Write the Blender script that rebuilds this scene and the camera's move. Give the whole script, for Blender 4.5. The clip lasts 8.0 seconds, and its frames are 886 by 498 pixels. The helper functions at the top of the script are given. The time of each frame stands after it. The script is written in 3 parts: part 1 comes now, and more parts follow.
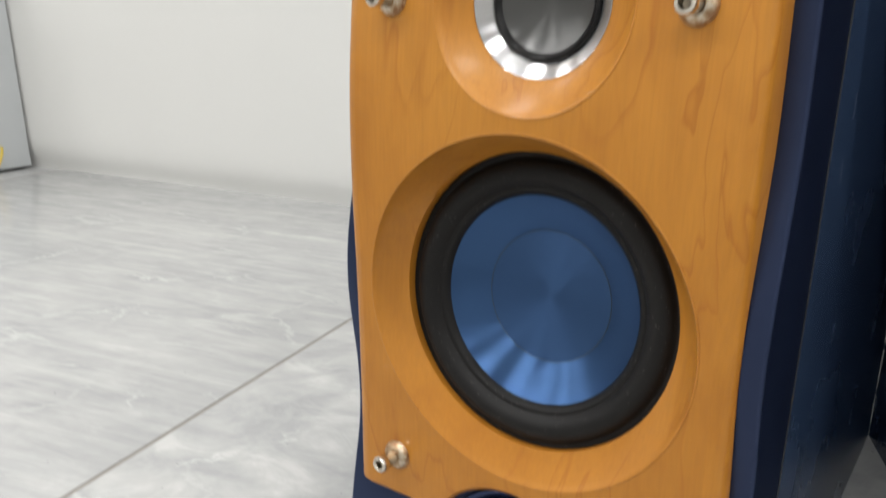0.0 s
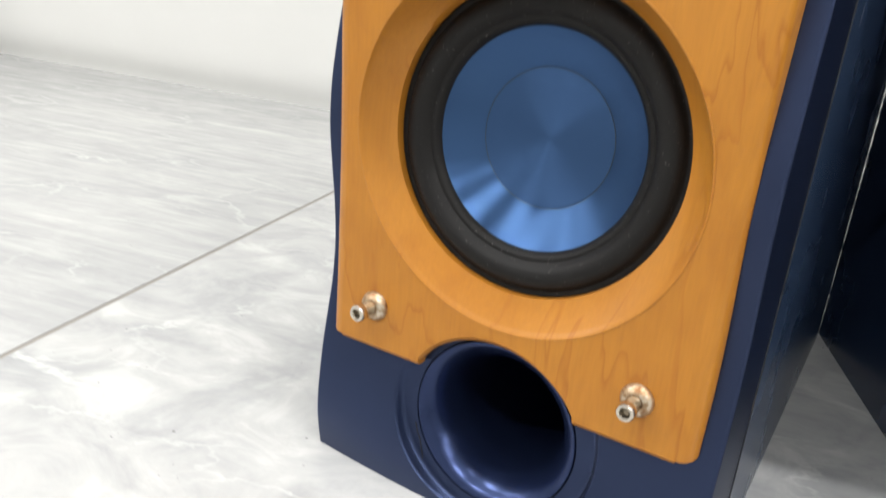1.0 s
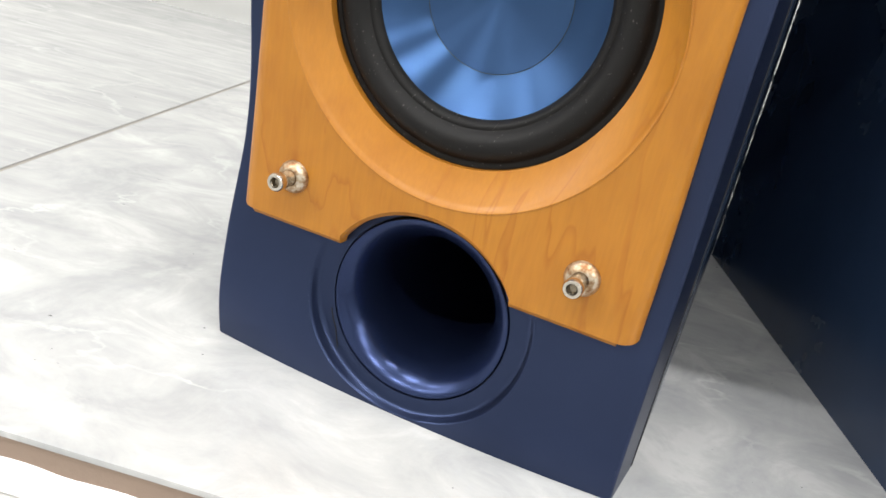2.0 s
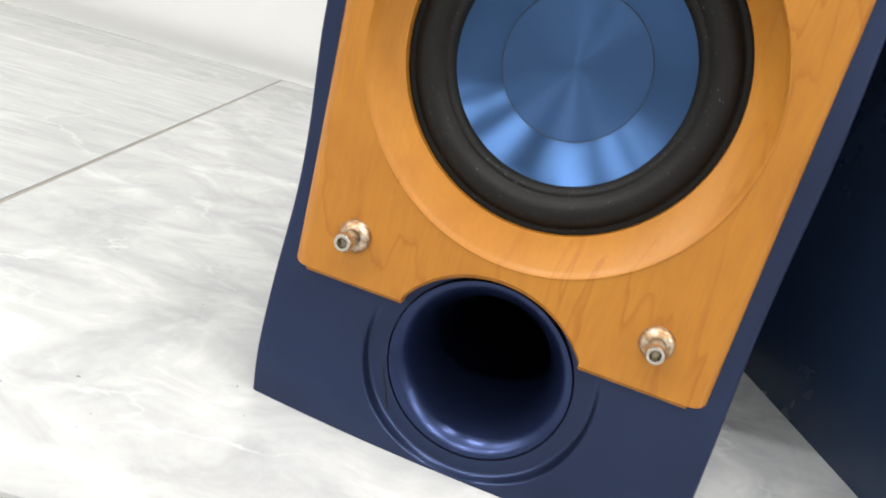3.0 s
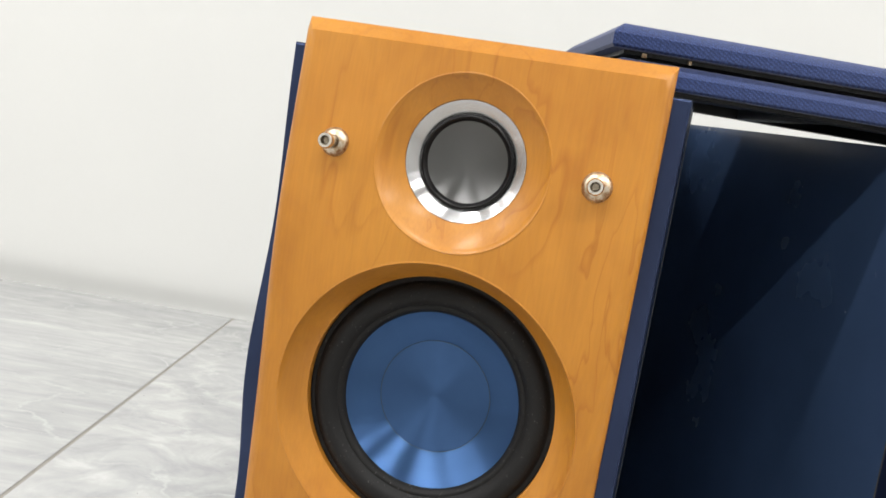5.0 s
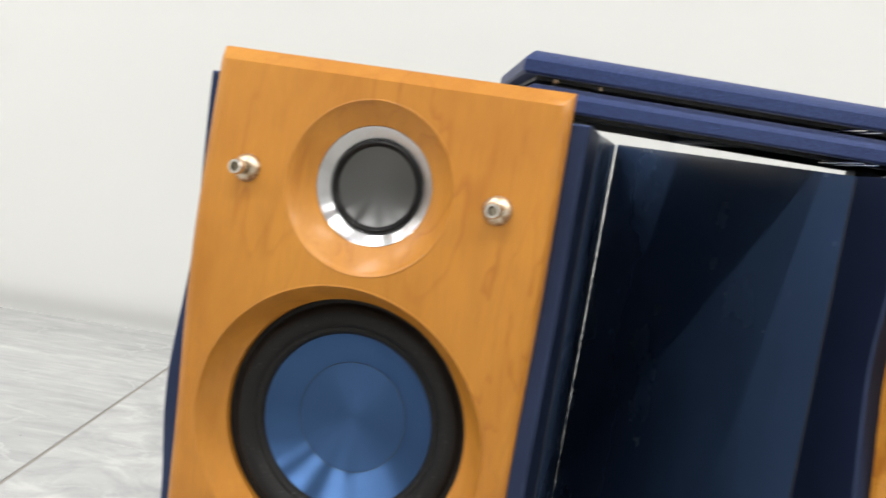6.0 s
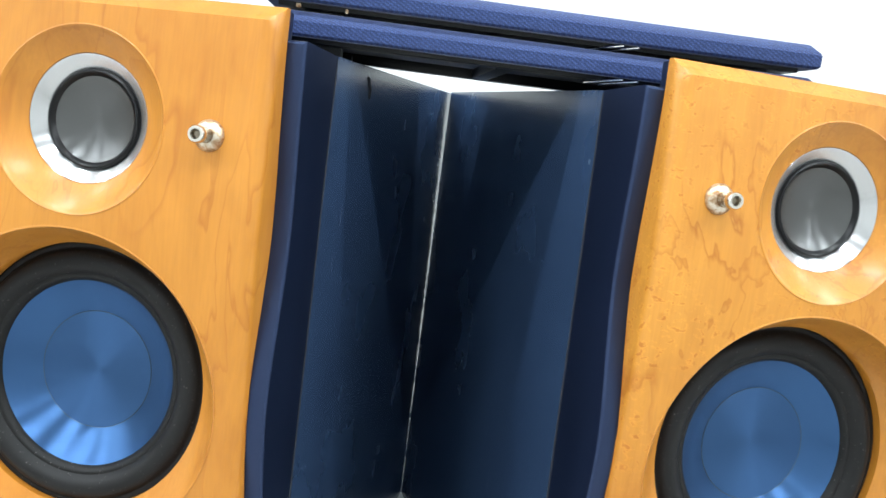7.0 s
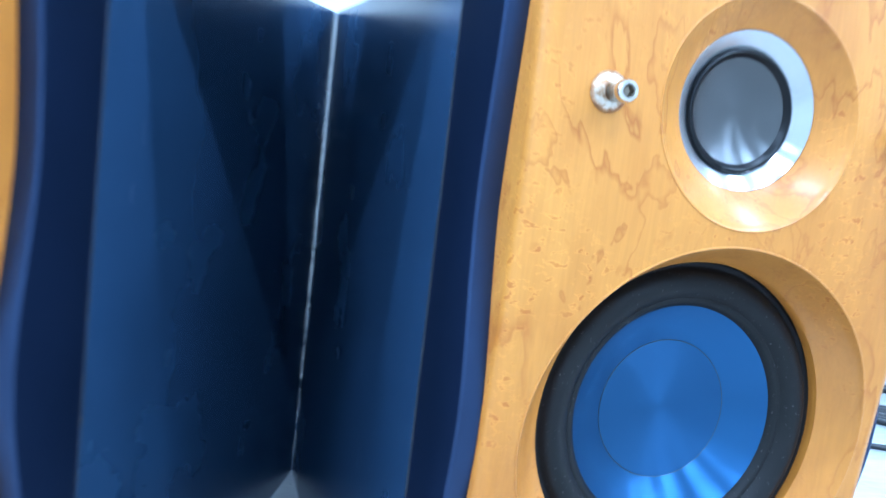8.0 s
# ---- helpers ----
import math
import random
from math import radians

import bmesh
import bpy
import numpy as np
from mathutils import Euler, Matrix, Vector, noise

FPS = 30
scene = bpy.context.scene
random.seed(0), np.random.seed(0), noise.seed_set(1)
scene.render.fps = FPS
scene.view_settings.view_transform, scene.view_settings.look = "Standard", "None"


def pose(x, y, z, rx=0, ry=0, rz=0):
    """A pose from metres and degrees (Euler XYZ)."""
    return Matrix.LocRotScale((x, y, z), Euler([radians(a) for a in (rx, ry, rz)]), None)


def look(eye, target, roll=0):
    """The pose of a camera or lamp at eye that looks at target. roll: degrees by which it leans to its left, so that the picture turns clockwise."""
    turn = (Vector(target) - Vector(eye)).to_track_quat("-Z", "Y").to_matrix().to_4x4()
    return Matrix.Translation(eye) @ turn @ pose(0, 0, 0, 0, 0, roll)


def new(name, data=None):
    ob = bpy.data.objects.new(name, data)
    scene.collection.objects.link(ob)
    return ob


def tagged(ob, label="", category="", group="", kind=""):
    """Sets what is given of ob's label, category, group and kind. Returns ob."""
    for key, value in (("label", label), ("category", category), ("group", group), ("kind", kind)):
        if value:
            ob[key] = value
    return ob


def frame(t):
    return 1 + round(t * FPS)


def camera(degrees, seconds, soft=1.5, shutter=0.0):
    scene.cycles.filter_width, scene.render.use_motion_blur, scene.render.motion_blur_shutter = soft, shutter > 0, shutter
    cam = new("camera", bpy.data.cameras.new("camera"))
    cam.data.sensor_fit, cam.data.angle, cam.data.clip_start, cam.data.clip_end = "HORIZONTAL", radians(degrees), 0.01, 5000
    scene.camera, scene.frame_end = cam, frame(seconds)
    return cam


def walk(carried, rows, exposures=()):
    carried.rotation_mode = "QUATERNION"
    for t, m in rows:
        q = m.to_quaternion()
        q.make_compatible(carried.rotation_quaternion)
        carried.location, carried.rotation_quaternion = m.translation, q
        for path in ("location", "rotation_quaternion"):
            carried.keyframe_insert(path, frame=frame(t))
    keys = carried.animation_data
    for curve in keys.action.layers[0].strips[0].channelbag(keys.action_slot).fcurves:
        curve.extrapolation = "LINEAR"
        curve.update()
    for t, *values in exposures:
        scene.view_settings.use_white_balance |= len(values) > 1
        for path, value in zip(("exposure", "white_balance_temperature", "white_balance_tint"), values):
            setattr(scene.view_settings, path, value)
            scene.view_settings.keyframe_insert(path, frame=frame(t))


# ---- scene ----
cam = camera(55.0, 8.0, 1.5, 0.45)
PATH = [
    (0, (0.13119, -0.22555, 0.23297), (-0.42221, 0.56887, -0.01730), 2.464),
    (0.2, (0.12604, -0.22574, 0.22289), (-0.40766, 0.57508, -0.04886), 3.718),
    (0.5, (0.12194, -0.22784, 0.21768), (-0.39157, 0.57954, -0.07293), 4.551),
    (1, (0.11262, -0.23001, 0.19656), (-0.35668, 0.59280, -0.12398), 6.710),
    (1.5, (0.10331, -0.22171, 0.17193), (-0.30365, 0.62301, -0.17567), 8.814),
    (1.7, (0.10001, -0.22157, 0.16625), (-0.26632, 0.63728, -0.19177), 10.529),
    (2.8, (0.04563, -0.24306, 0.16001), (-0.17249, 0.68115, -0.15347), 15.268),
    (3, (0.03434, -0.24299, 0.16011), (-0.17001, 0.68956, -0.13756), 15.687),
    (3.5, (0.02147, -0.24399, 0.16135), (-0.15661, 0.70039, -0.11512), 15.293),
    (4, (0.04422, -0.27062, 0.19812), (-0.13362, 0.68443, -0.03904), 14.130),
    (4.2, (0.05434, -0.29157, 0.21841), (-0.13447, 0.67205, 0.02921), 12.434),
    (4.5, (0.06076, -0.30927, 0.23453), (-0.14067, 0.66005, 0.09368), 11.142),
    (4.7, (0.06416, -0.31128, 0.24092), (-0.14011, 0.65964, 0.11609), 10.436),
    (5.8, (0.09084, -0.31771, 0.24473), (-0.14433, 0.65167, 0.17413), 9.050),
    (6, (0.10478, -0.31080, 0.25013), (-0.11774, 0.66076, 0.16922), 9.495),
    (6.2, (0.12837, -0.31334, 0.25309), (-0.08695, 0.66072, 0.18357), 8.556),
    (6.5, (0.14889, -0.29827, 0.24927), (-0.04291, 0.68111, 0.18580), 7.981),
    (6.7, (0.16961, -0.27599, 0.24354), (-0.01201, 0.70423, 0.16494), 7.460),
    (7, (0.18548, -0.27837, 0.23955), (0.01929, 0.70358, 0.14928), 7.082),
    (7.2, (0.18815, -0.28546, 0.23929), (0.01581, 0.69537, 0.14843), 6.923),
    (7.5, (0.20869, -0.27390, 0.23567), (0.03356, 0.70590, 0.13916), 6.857),
    (7.7, (0.21982, -0.25173, 0.22843), (0.05885, 0.73017, 0.12864), 6.742),
    (8, (0.21521, -0.19951, 0.22231), (0.10516, 0.78714, 0.10222), 6.721),
]
EXPOSURES = [(0.0, -0.28, 6500, 10), (0.5, -0.02, 6500, 10), (1.0, 0.10, 6500, 10), (1.5, 0.17, 6500, 10), (3.0, 0.18, 6500, 10), (4.0, 0.12, 6500, 10), (4.7, 0.05, 6500, 10), (5.8, 0.0, 6500, 10), (6.5, -0.07, 6450, 10), (6.8, 0.43, 6350, 9), (7.0, 0.66, 5800, 3), (7.5, 0.76, 4620, -5), (8.0, 0.91, 4150, 2)]
walk(cam, [(t, look(eye, target, roll)) for t, eye, target, roll in PATH], EXPOSURES)

# ---- light of the room ----
TURN = 13.6          # the wall's direction against the left speaker's face
world = bpy.data.worlds.new("room_air")
scene.world = world
world.use_nodes = True
world.node_tree.nodes["Background"].inputs[0].default_value = (0.9, 0.95, 1.0, 1)
world.node_tree.nodes["Background"].inputs[1].default_value = 0.05


# ---- materials ----
def material(name, color, rough=0.5, metal=0.0, spec=0.5, coat=0.0, emit=0.0):
    m = bpy.data.materials.new(name)
    m.use_nodes = True
    b = m.node_tree.nodes["Principled BSDF"]
    b.inputs["Base Color"].default_value = (*color, 1)
    b.inputs["Roughness"].default_value = rough
    b.inputs["Metallic"].default_value = metal
    b.inputs["Specular IOR Level"].default_value = spec
    b.inputs["Coat Weight"].default_value = coat
    b.inputs["Coat Roughness"].default_value = 0.2
    if emit:
        b.inputs["Emission Color"].default_value = (*color, 1)
        b.inputs["Emission Strength"].default_value = emit
    return m


class Nodes:
    """Short hand for wiring one material's nodes."""

    def __init__(self, m):
        self.tree = m.node_tree
        self.bsdf = self.tree.nodes["Principled BSDF"]

    def add(self, kind, **values):
        n = self.tree.nodes.new(kind)
        for key, value in values.items():
            n.inputs[key.replace("_", " ")].default_value = value
        return n

    def link(self, a, b):
        self.tree.links.new(a, b)

    def coords(self, scale=(1, 1, 1), rot=(0, 0, 0), shift=0.0):
        c, m = self.add("ShaderNodeTexCoord"), self.add("ShaderNodeMapping")
        m.inputs["Scale"].default_value, m.inputs["Rotation"].default_value = scale, rot
        m.inputs["Location"].default_value = (shift, shift * 0.7, shift * 1.3)
        self.link(c.outputs["Object"], m.inputs["Vector"])
        return m.outputs["Vector"]

    def noise(self, vector, scale, detail=4.0, rough=0.55, warp=0.0):
        n = self.add("ShaderNodeTexNoise", Scale=scale, Detail=detail, Roughness=rough, Distortion=warp)
        self.link(vector, n.inputs["Vector"])
        return n.outputs["Fac"]

    def ramp(self, fac, *stops):
        r = self.add("ShaderNodeValToRGB")
        while len(r.color_ramp.elements) < len(stops):
            r.color_ramp.elements.new(0.5)
        for e, (at, col) in zip(r.color_ramp.elements, stops):
            e.position, e.color = at, (*col, 1) if len(col) == 3 else col
        self.link(fac, r.inputs["Fac"])
        return r.outputs["Color"]

    def mix(self, fac, a, b, kind="MIX"):
        m = self.add("ShaderNodeMix")
        m.data_type, m.blend_type = "RGBA", kind
        for socket, value in ((m.inputs[0], fac), (m.inputs[6], a), (m.inputs[7], b)):
            if hasattr(value, "links"):
                self.link(value, socket)
            else:
                socket.default_value = value if isinstance(value, float) else (*value, 1)
        return m.outputs[2]

    def bump(self, height, strength, distance):
        n = self.add("ShaderNodeBump", Strength=strength, Distance=distance)
        self.link(height, n.inputs["Height"])
        last = self.bsdf.inputs["Normal"].links
        if last:
            self.link(last[0].from_socket, n.inputs["Normal"])
        self.link(n.outputs["Normal"], self.bsdf.inputs["Normal"])

    def color(self, socket):
        self.link(socket, self.bsdf.inputs["Base Color"])

    def rough(self, fac, low, high):
        r = self.add("ShaderNodeMapRange")
        r.inputs["To Min"].default_value, r.inputs["To Max"].default_value = low, high
        self.link(fac, r.inputs["Value"])
        self.link(r.outputs["Result"], self.bsdf.inputs["Roughness"])


def maple(name, shift, eyes, stretch, figure, rings_count, tilt, ragged, pale, deep):
    """Honey-stained maple: fine upright grain, cathedral figure; eyes: how strongly bird's-eye pips show."""
    m = material(name, (0.5, 0.24, 0.06), 0.42, spec=0.34, coat=0.15)
    n = Nodes(m)

    def contours(spread, count, offset, first, last):
        """Thin dark lines along the levels of a stretched field, like cut year rings."""
        field = n.add("ShaderNodeMath")
        field.operation = "MULTIPLY"
        field.inputs[1].default_value = count
        n.link(n.noise(n.coords(spread, (0, tilt, 0), shift + offset), 1.0, 2.0 + 4.0 * ragged, 0.42 + 0.2 * ragged, 0.5), field.inputs[0])
        saw = n.add("ShaderNodeMath")
        saw.operation = "FRACT"
        n.link(field.outputs[0], saw.inputs[0])
        return n.ramp(saw.outputs[0], (0.0, first), (0.05, (1, 1, 1)), (0.84, (1, 1, 1)), (0.965, last), (1.0, first))

    lines = contours(stretch, rings_count, 0.0, (0.70, 0.55, 0.36), (0.80, 0.69, 0.53))
    bands = contours(tuple(c * 0.6 for c in stretch), rings_count * 0.5, 9.0, (0.93, 0.90, 0.84), (0.87, 0.81, 0.72))
    fine = n.noise(n.coords((900, 900, 22), shift=shift), 1.0, 3.0, 0.6)
    cloud = n.noise(n.coords((9, 9, 9), shift=shift + 3), 1.0, 2.0, 0.5)
    blotch = n.noise(n.coords((70, 70, 28), shift=shift + 5), 1.0, 3.0, 0.55, 0.6)
    base = n.ramp(cloud, (0.3, deep), (0.7, pale))
    base = n.mix(0.60, base, n.ramp(blotch, (0.30, (0.80, 0.73, 0.62)), (0.62, (1, 1, 1))), "MULTIPLY")
    where_lines = n.ramp(n.noise(n.coords((17, 17, 9), shift=shift + 11), 1.0, 2.0), (0.36, (0, 0, 0)), (0.58, (1, 1, 1)))
    base = n.mix(figure, base, n.mix(where_lines, (1.0, 1.0, 1.0), lines), "MULTIPLY")
    base = n.mix(0.32, base, bands, "MULTIPLY")
    base = n.mix(0.20, base, n.ramp(fine, (0.3, (0.55, 0.55, 0.55)), (0.65, (1, 1, 1))), "MULTIPLY")
    if eyes:
        fleck = n.noise(n.coords((0.75, 1, 1.2), (0, 0.6, 0), shift), 380.0, 2.0, 0.5, 0.3)
        pip = n.ramp(fleck, (0.54, (1, 1, 1)), (0.60, (1.16, 1.17, 1.16)), (0.645, (0.97, 0.93, 0.86)), (0.69, (0.80, 0.66, 0.46)))
        dip = n.ramp(fleck, (0.57, (1, 1, 1)), (0.70, (0, 0, 0)))
        where = n.ramp(n.noise(n.coords((24, 24, 13), shift=shift + 7), 1.0, 2.0), (0.44, (0, 0, 0)), (0.58, (eyes, eyes, eyes)))
        base = n.mix(where, base, n.mix(1.0, base, pip, "MULTIPLY"))
        n.bump(n.mix(where, (1.0, 1.0, 1.0), dip), 0.12, 0.0004)
    n.color(base)
    n.rough(cloud, 0.32, 0.46)
    n.bump(fine, 0.06, 0.0002)
    return m


def satin_blue(name, color, rough, grain, spec, flake=0.0):
    """Blue finish; flake: how much of it is metal flake under the lacquer."""
    m = material(name, color, rough, flake, spec)
    n = Nodes(m)
    spots = n.noise(n.coords((1, 1, 1)), 2600.0, 2.0)
    wear = n.noise(n.coords((1, 1, 1), shift=1.0), 14.0, 4.0)
    dark = tuple(c * 0.88 for c in color)
    light = tuple(c * 1.14 for c in color)
    dust = n.ramp(n.noise(n.coords((1, 1, 0.7), (0.3, 0.5, 0.2)), 1500.0, 2.0, 0.6), (0.74, (0, 0, 0)), (0.80, (0.10, 0.10, 0.10)))
    n.color(n.mix(dust, n.ramp(wear, (0.25, dark), (0.75, light)), (0.12, 0.13, 0.17)))
    n.rough(wear, rough - 0.02, rough + 0.02)
    if grain:
        n.bump(spots, grain, 0.0003)
    return m


def marble(name, along, across, turn, cloudy, shift):
    """Printed marble glaze: pale, with grey drifts, white patches and thin broken white veins; along, across: how drawn-out the drifts are."""
    m = material(name, (0.7, 0.7, 0.7), 0.2, spec=0.5)
    n = Nodes(m)
    info = n.add("ShaderNodeObjectInfo")

    def place(scale, angle, off):
        """Stretched coordinates that start elsewhere on every tile."""
        vec = n.add("ShaderNodeVectorMath")
        vec.operation = "MULTIPLY_ADD"
        vec.inputs[1].default_value = (0.0, 0.0, 31.0)
        n.link(info.outputs["Random"], vec.inputs[0])
        n.link(n.coords(scale, (0, 0, radians(angle)), off + shift), vec.inputs[2])
        return vec.outputs[0]

    def vein_of(scale, angle, off, sway, wide):
        """Borders between large uneven cells, swayed at two scales: long thin wandering lines."""
        shake = n.add("ShaderNodeTexNoise", Scale=3.2, Detail=6.0, Roughness=0.62)
        where = place(scale, angle, off)
        n.link(where, shake.inputs["Vector"])
        push = n.add("ShaderNodeVectorMath")
        push.operation = "MULTIPLY_ADD"
        push.inputs[1].default_value = (sway, sway, 0.0)
        n.link(shake.outputs["Color"], push.inputs[0])
        n.link(where, push.inputs[2])
        cells = n.add("ShaderNodeTexVoronoi", Scale=1.0)
        cells.feature = "DISTANCE_TO_EDGE"
        n.link(push.outputs[0], cells.inputs["Vector"])
        field = cells.outputs["Distance"]
        return n.ramp(field, (0.0, (1, 1, 1)), (wide, (0, 0, 0))), n.ramp(field, (wide, (0.90, 0.907, 0.912)), (wide * 9, (1, 1, 1)))

    drift = n.noise(place((along, across, 6), turn, 0.0), 1.0, 8.0, 0.66, 0.7)
    fine = n.noise(place((along * 2.6, across * 2.8, 14), turn + 6, 2.0), 1.0, 7.0, 0.68, 0.9)
    cloud = n.noise(place((19, 25, 14), -38, 3.0), 1.0, 8.0, 0.64, 0.8)
    wide = n.noise(place((3.4, 5.0, 3), -25, 6.0), 1.0, 3.0, 0.5, 0.4)
    base = n.ramp(drift, (0.32, (0.353, 0.358, 0.361)), (0.47, (0.418, 0.422, 0.422)), (0.56, (0.450, 0.454, 0.450)), (0.66, (0.524, 0.524, 0.514)))
    base = n.mix(0.34, base, n.ramp(fine, (0.34, (0.344, 0.349, 0.353)), (0.50, (0.430, 0.433, 0.430)), (0.64, (0.557, 0.557, 0.547))))
    base = n.mix(cloudy, base, n.ramp(cloud, (0.36, (0.333, 0.339, 0.344)), (0.47, (0.411, 0.416, 0.416)), (0.545, (0.463, 0.464, 0.459)), (0.64, (0.575, 0.575, 0.565))))
    base = n.mix(0.45, base, n.ramp(wide, (0.34, (0.88, 0.887, 0.89)), (0.60, (1, 1, 0.995))), "MULTIPLY")
    for scale, angle, off, sway, wide_line, white, first in (((3.2, 6.0, 3), -52, 5.0, 0.55, 0.013, 0.55, 0.50), ((8, 13, 4), -38, 12.0, 0.5, 0.022, 0.32, 0.48)):
        broken = n.ramp(n.noise(place((10, 12, 6), 0, 8.0 + off), 1.0, 4.0, 0.6), (first, (0, 0, 0)), (first + 0.13, (1, 1, 1)))
        line, lee = vein_of(scale, angle, off, sway, wide_line)
        base = n.mix(1.0, base, n.mix(broken, (1.0, 1.0, 1.0), lee), "MULTIPLY")
        line = n.mix(1.0, n.mix(1.0, line, broken, "MULTIPLY"), (white, white, white), "MULTIPLY")
        base = n.mix(line, base, (0.68, 0.68, 0.667))
    specks = n.ramp(n.noise(place((1, 1, 1), 0, 15.0), 330.0, 1.0, 0.5), (0.815, (1, 1, 1)), (0.825, (0.42, 0.42, 0.42)))
    n.color(n.mix(1.0, base, specks, "MULTIPLY"))
    n.rough(fine, 0.16, 0.26)
    return m


def plaster(name, color, scale=60.0, strength=0.06):
    m = material(name, color, 0.85, spec=0.3)
    n = Nodes(m)
    a, b = n.noise(n.coords(), scale, 4.0), n.noise(n.coords(), 1.3, 3.0)
    n.color(n.ramp(b, (0.3, tuple(c * 0.95 for c in color)), (0.7, color)))
    n.bump(a, strength, 0.002)
    return m


def turned_metal(name, color, rough, aniso, lines):
    """Metal turned on a lathe: light stretches into rays from the middle."""
    m = material(name, color, rough, 1.0)
    n = Nodes(m)
    n.bsdf.inputs["Anisotropic"].default_value = aniso
    n.bsdf.inputs["Anisotropic Rotation"].default_value = 0.25
    t = n.add("ShaderNodeTangent")
    t.direction_type, t.axis = "RADIAL", "Y"
    n.link(t.outputs["Tangent"], n.bsdf.inputs["Tangent"])
    grain = n.noise(n.coords((1, 1, 1)), 900.0, 3.0)
    n.rough(grain, rough - 0.012, rough + 0.012)
    if lines:
        n.bump(grain, lines, 0.0001)
    return m


def cloth():
    m = material("woven_blue_grille_cloth", (0.045, 0.075, 0.24), 0.9, spec=0.2)
    n = Nodes(m)
    weave = n.add("ShaderNodeTexVoronoi", Scale=1250.0, Randomness=0.5)
    n.link(n.coords((1, 1, 1)), weave.inputs["Vector"])
    twill = n.add("ShaderNodeTexWave", Scale=330.0, Distortion=1.5, Detail=1.0)
    twill.bands_direction = "DIAGONAL"
    n.link(n.coords((1, 1, 1), (0, 0.25, 0)), twill.inputs["Vector"])
    thread = n.ramp(weave.outputs["Distance"], (0.1, (0.040, 0.066, 0.19)), (0.65, (0.018, 0.030, 0.092)))
    n.color(n.mix(0.75, thread, n.ramp(twill.outputs["Color"], (0.2, (0.55, 0.55, 0.60)), (0.7, (1.15, 1.15, 1.1))), "MULTIPLY"))
    n.bsdf.inputs["Sheen Weight"].default_value = 0.25
    n.bump(weave.outputs["Distance"], 0.25, 0.0004)
    return m


def rusty_nickel():
    m = material("nickel_with_rust", (0.62, 0.58, 0.52), 0.25, 1.0)
    n = Nodes(m)
    where = n.noise(n.coords(), 420.0, 4.0, 0.6)
    n.color(n.ramp(where, (0.40, (0.60, 0.53, 0.43)), (0.52, (0.42, 0.31, 0.20)), (0.66, (0.24, 0.115, 0.05))))
    n.rough(where, 0.20, 0.66)
    return m


def worn_seam():
    m = material("worn_brown_seam", (0.03, 0.028, 0.027), 0.8)
    n = Nodes(m)
    n.color(n.ramp(n.noise(n.coords((1, 1, 1)), 260.0, 4.0, 0.6), (0.50, (0.016, 0.017, 0.022)), (0.62, (0.03, 0.027, 0.026)), (0.76, (0.13, 0.10, 0.07))))
    return m


def rubber():
    m = material("black_rubber", (0.005, 0.005, 0.0053), 0.5, spec=0.2)
    n = Nodes(m)
    dust = n.noise(n.coords((1, 1, 0.6), (0.4, 0.3, 0.2)), 1100.0, 3.0, 0.6)
    n.color(n.ramp(dust, (0.66, (0.0075, 0.0073, 0.0073)), (0.74, (0.12, 0.115, 0.11))))
    n.rough(n.noise(n.coords(), 60.0, 3.0), 0.44, 0.6)
    return m


WOOD = maple("honey_maple", 0.0, 0.0, (24, 24, 5.5), 0.58, 8.5, 0.06, 0.50, (0.468, 0.200, 0.0250), (0.380, 0.147, 0.0140))
WOOD_EYES = maple("honey_birdseye_maple", 4.3, 1.0, (26, 26, 13), 0.85, 8.0, -0.1, 0.65, (0.49, 0.219, 0.029), (0.40, 0.160, 0.0165))
BLUE = satin_blue("navy_moulded_plastic", (0.0290, 0.0420, 0.092), 0.35, 0.03, 0.5, 0.85)
GLOSS = satin_blue("navy_polished_plastic", (0.023, 0.037, 0.098), 0.26, 0.006, 0.6, 0.8)
VINYL = satin_blue("navy_vinyl_wrap", (0.0265, 0.0475, 0.097), 0.27, 0.0, 0.55)
# near-black: the port depth's shade as colour; also its joint, a crack, a smudge
INNER = material("black_shade_and_marks", (0.0045, 0.005, 0.0075), 0.7)
RUBBER = rubber()
CONE = turned_metal("blue_anodised_metal", (0.049, 0.104, 0.231), 0.35, 0.94, 0.0)
CAP_EDGE = material("dull_cap_edge", (0.045, 0.055, 0.055), 0.5)
CAP = turned_metal("blue_anodised_cap", (0.048, 0.099, 0.219), 0.39, 0.88, 0.0)
DOME = turned_metal("grey_titanium_film", (0.110, 0.110, 0.110), 0.31, 0.85, 0.0)
RING = turned_metal("bright_turned_aluminium", (0.52, 0.52, 0.525), 0.24, 0.93, 0.0)
SEAMFILL = worn_seam()
NICKEL = rusty_nickel()
CHROME = material("worn_chrome", (0.66, 0.62, 0.55), 0.22, 1.0)
SOCKET = material("dark_hex_socket", (0.30, 0.26, 0.20), 0.32, 1.0)
CLOTH = cloth()
SCRATCH = material("pale_scratch", (0.10, 0.11, 0.15), 0.6)
FRAME = material("black_grille_plastic", (0.0035, 0.0035, 0.0042), 0.35, spec=0.25)
STEEL = material("bright_steel_wire", (0.75, 0.75, 0.76), 0.2, 1.0)
MARBLE = marble("clouded_marble_glaze", 9.0, 15.0, -35, 0.66, 0.0)
MARBLE_DRAWN = marble("streaked_marble_glaze", 5.0, 36.0, -8, 0.22, 2.0)
GROUT = plaster("brown_grout", (0.27, 0.255, 0.23), 300.0, 0.2)
BISCUIT = plaster("brown_tile_edge", (0.24, 0.18, 0.14), 400.0, 0.15)
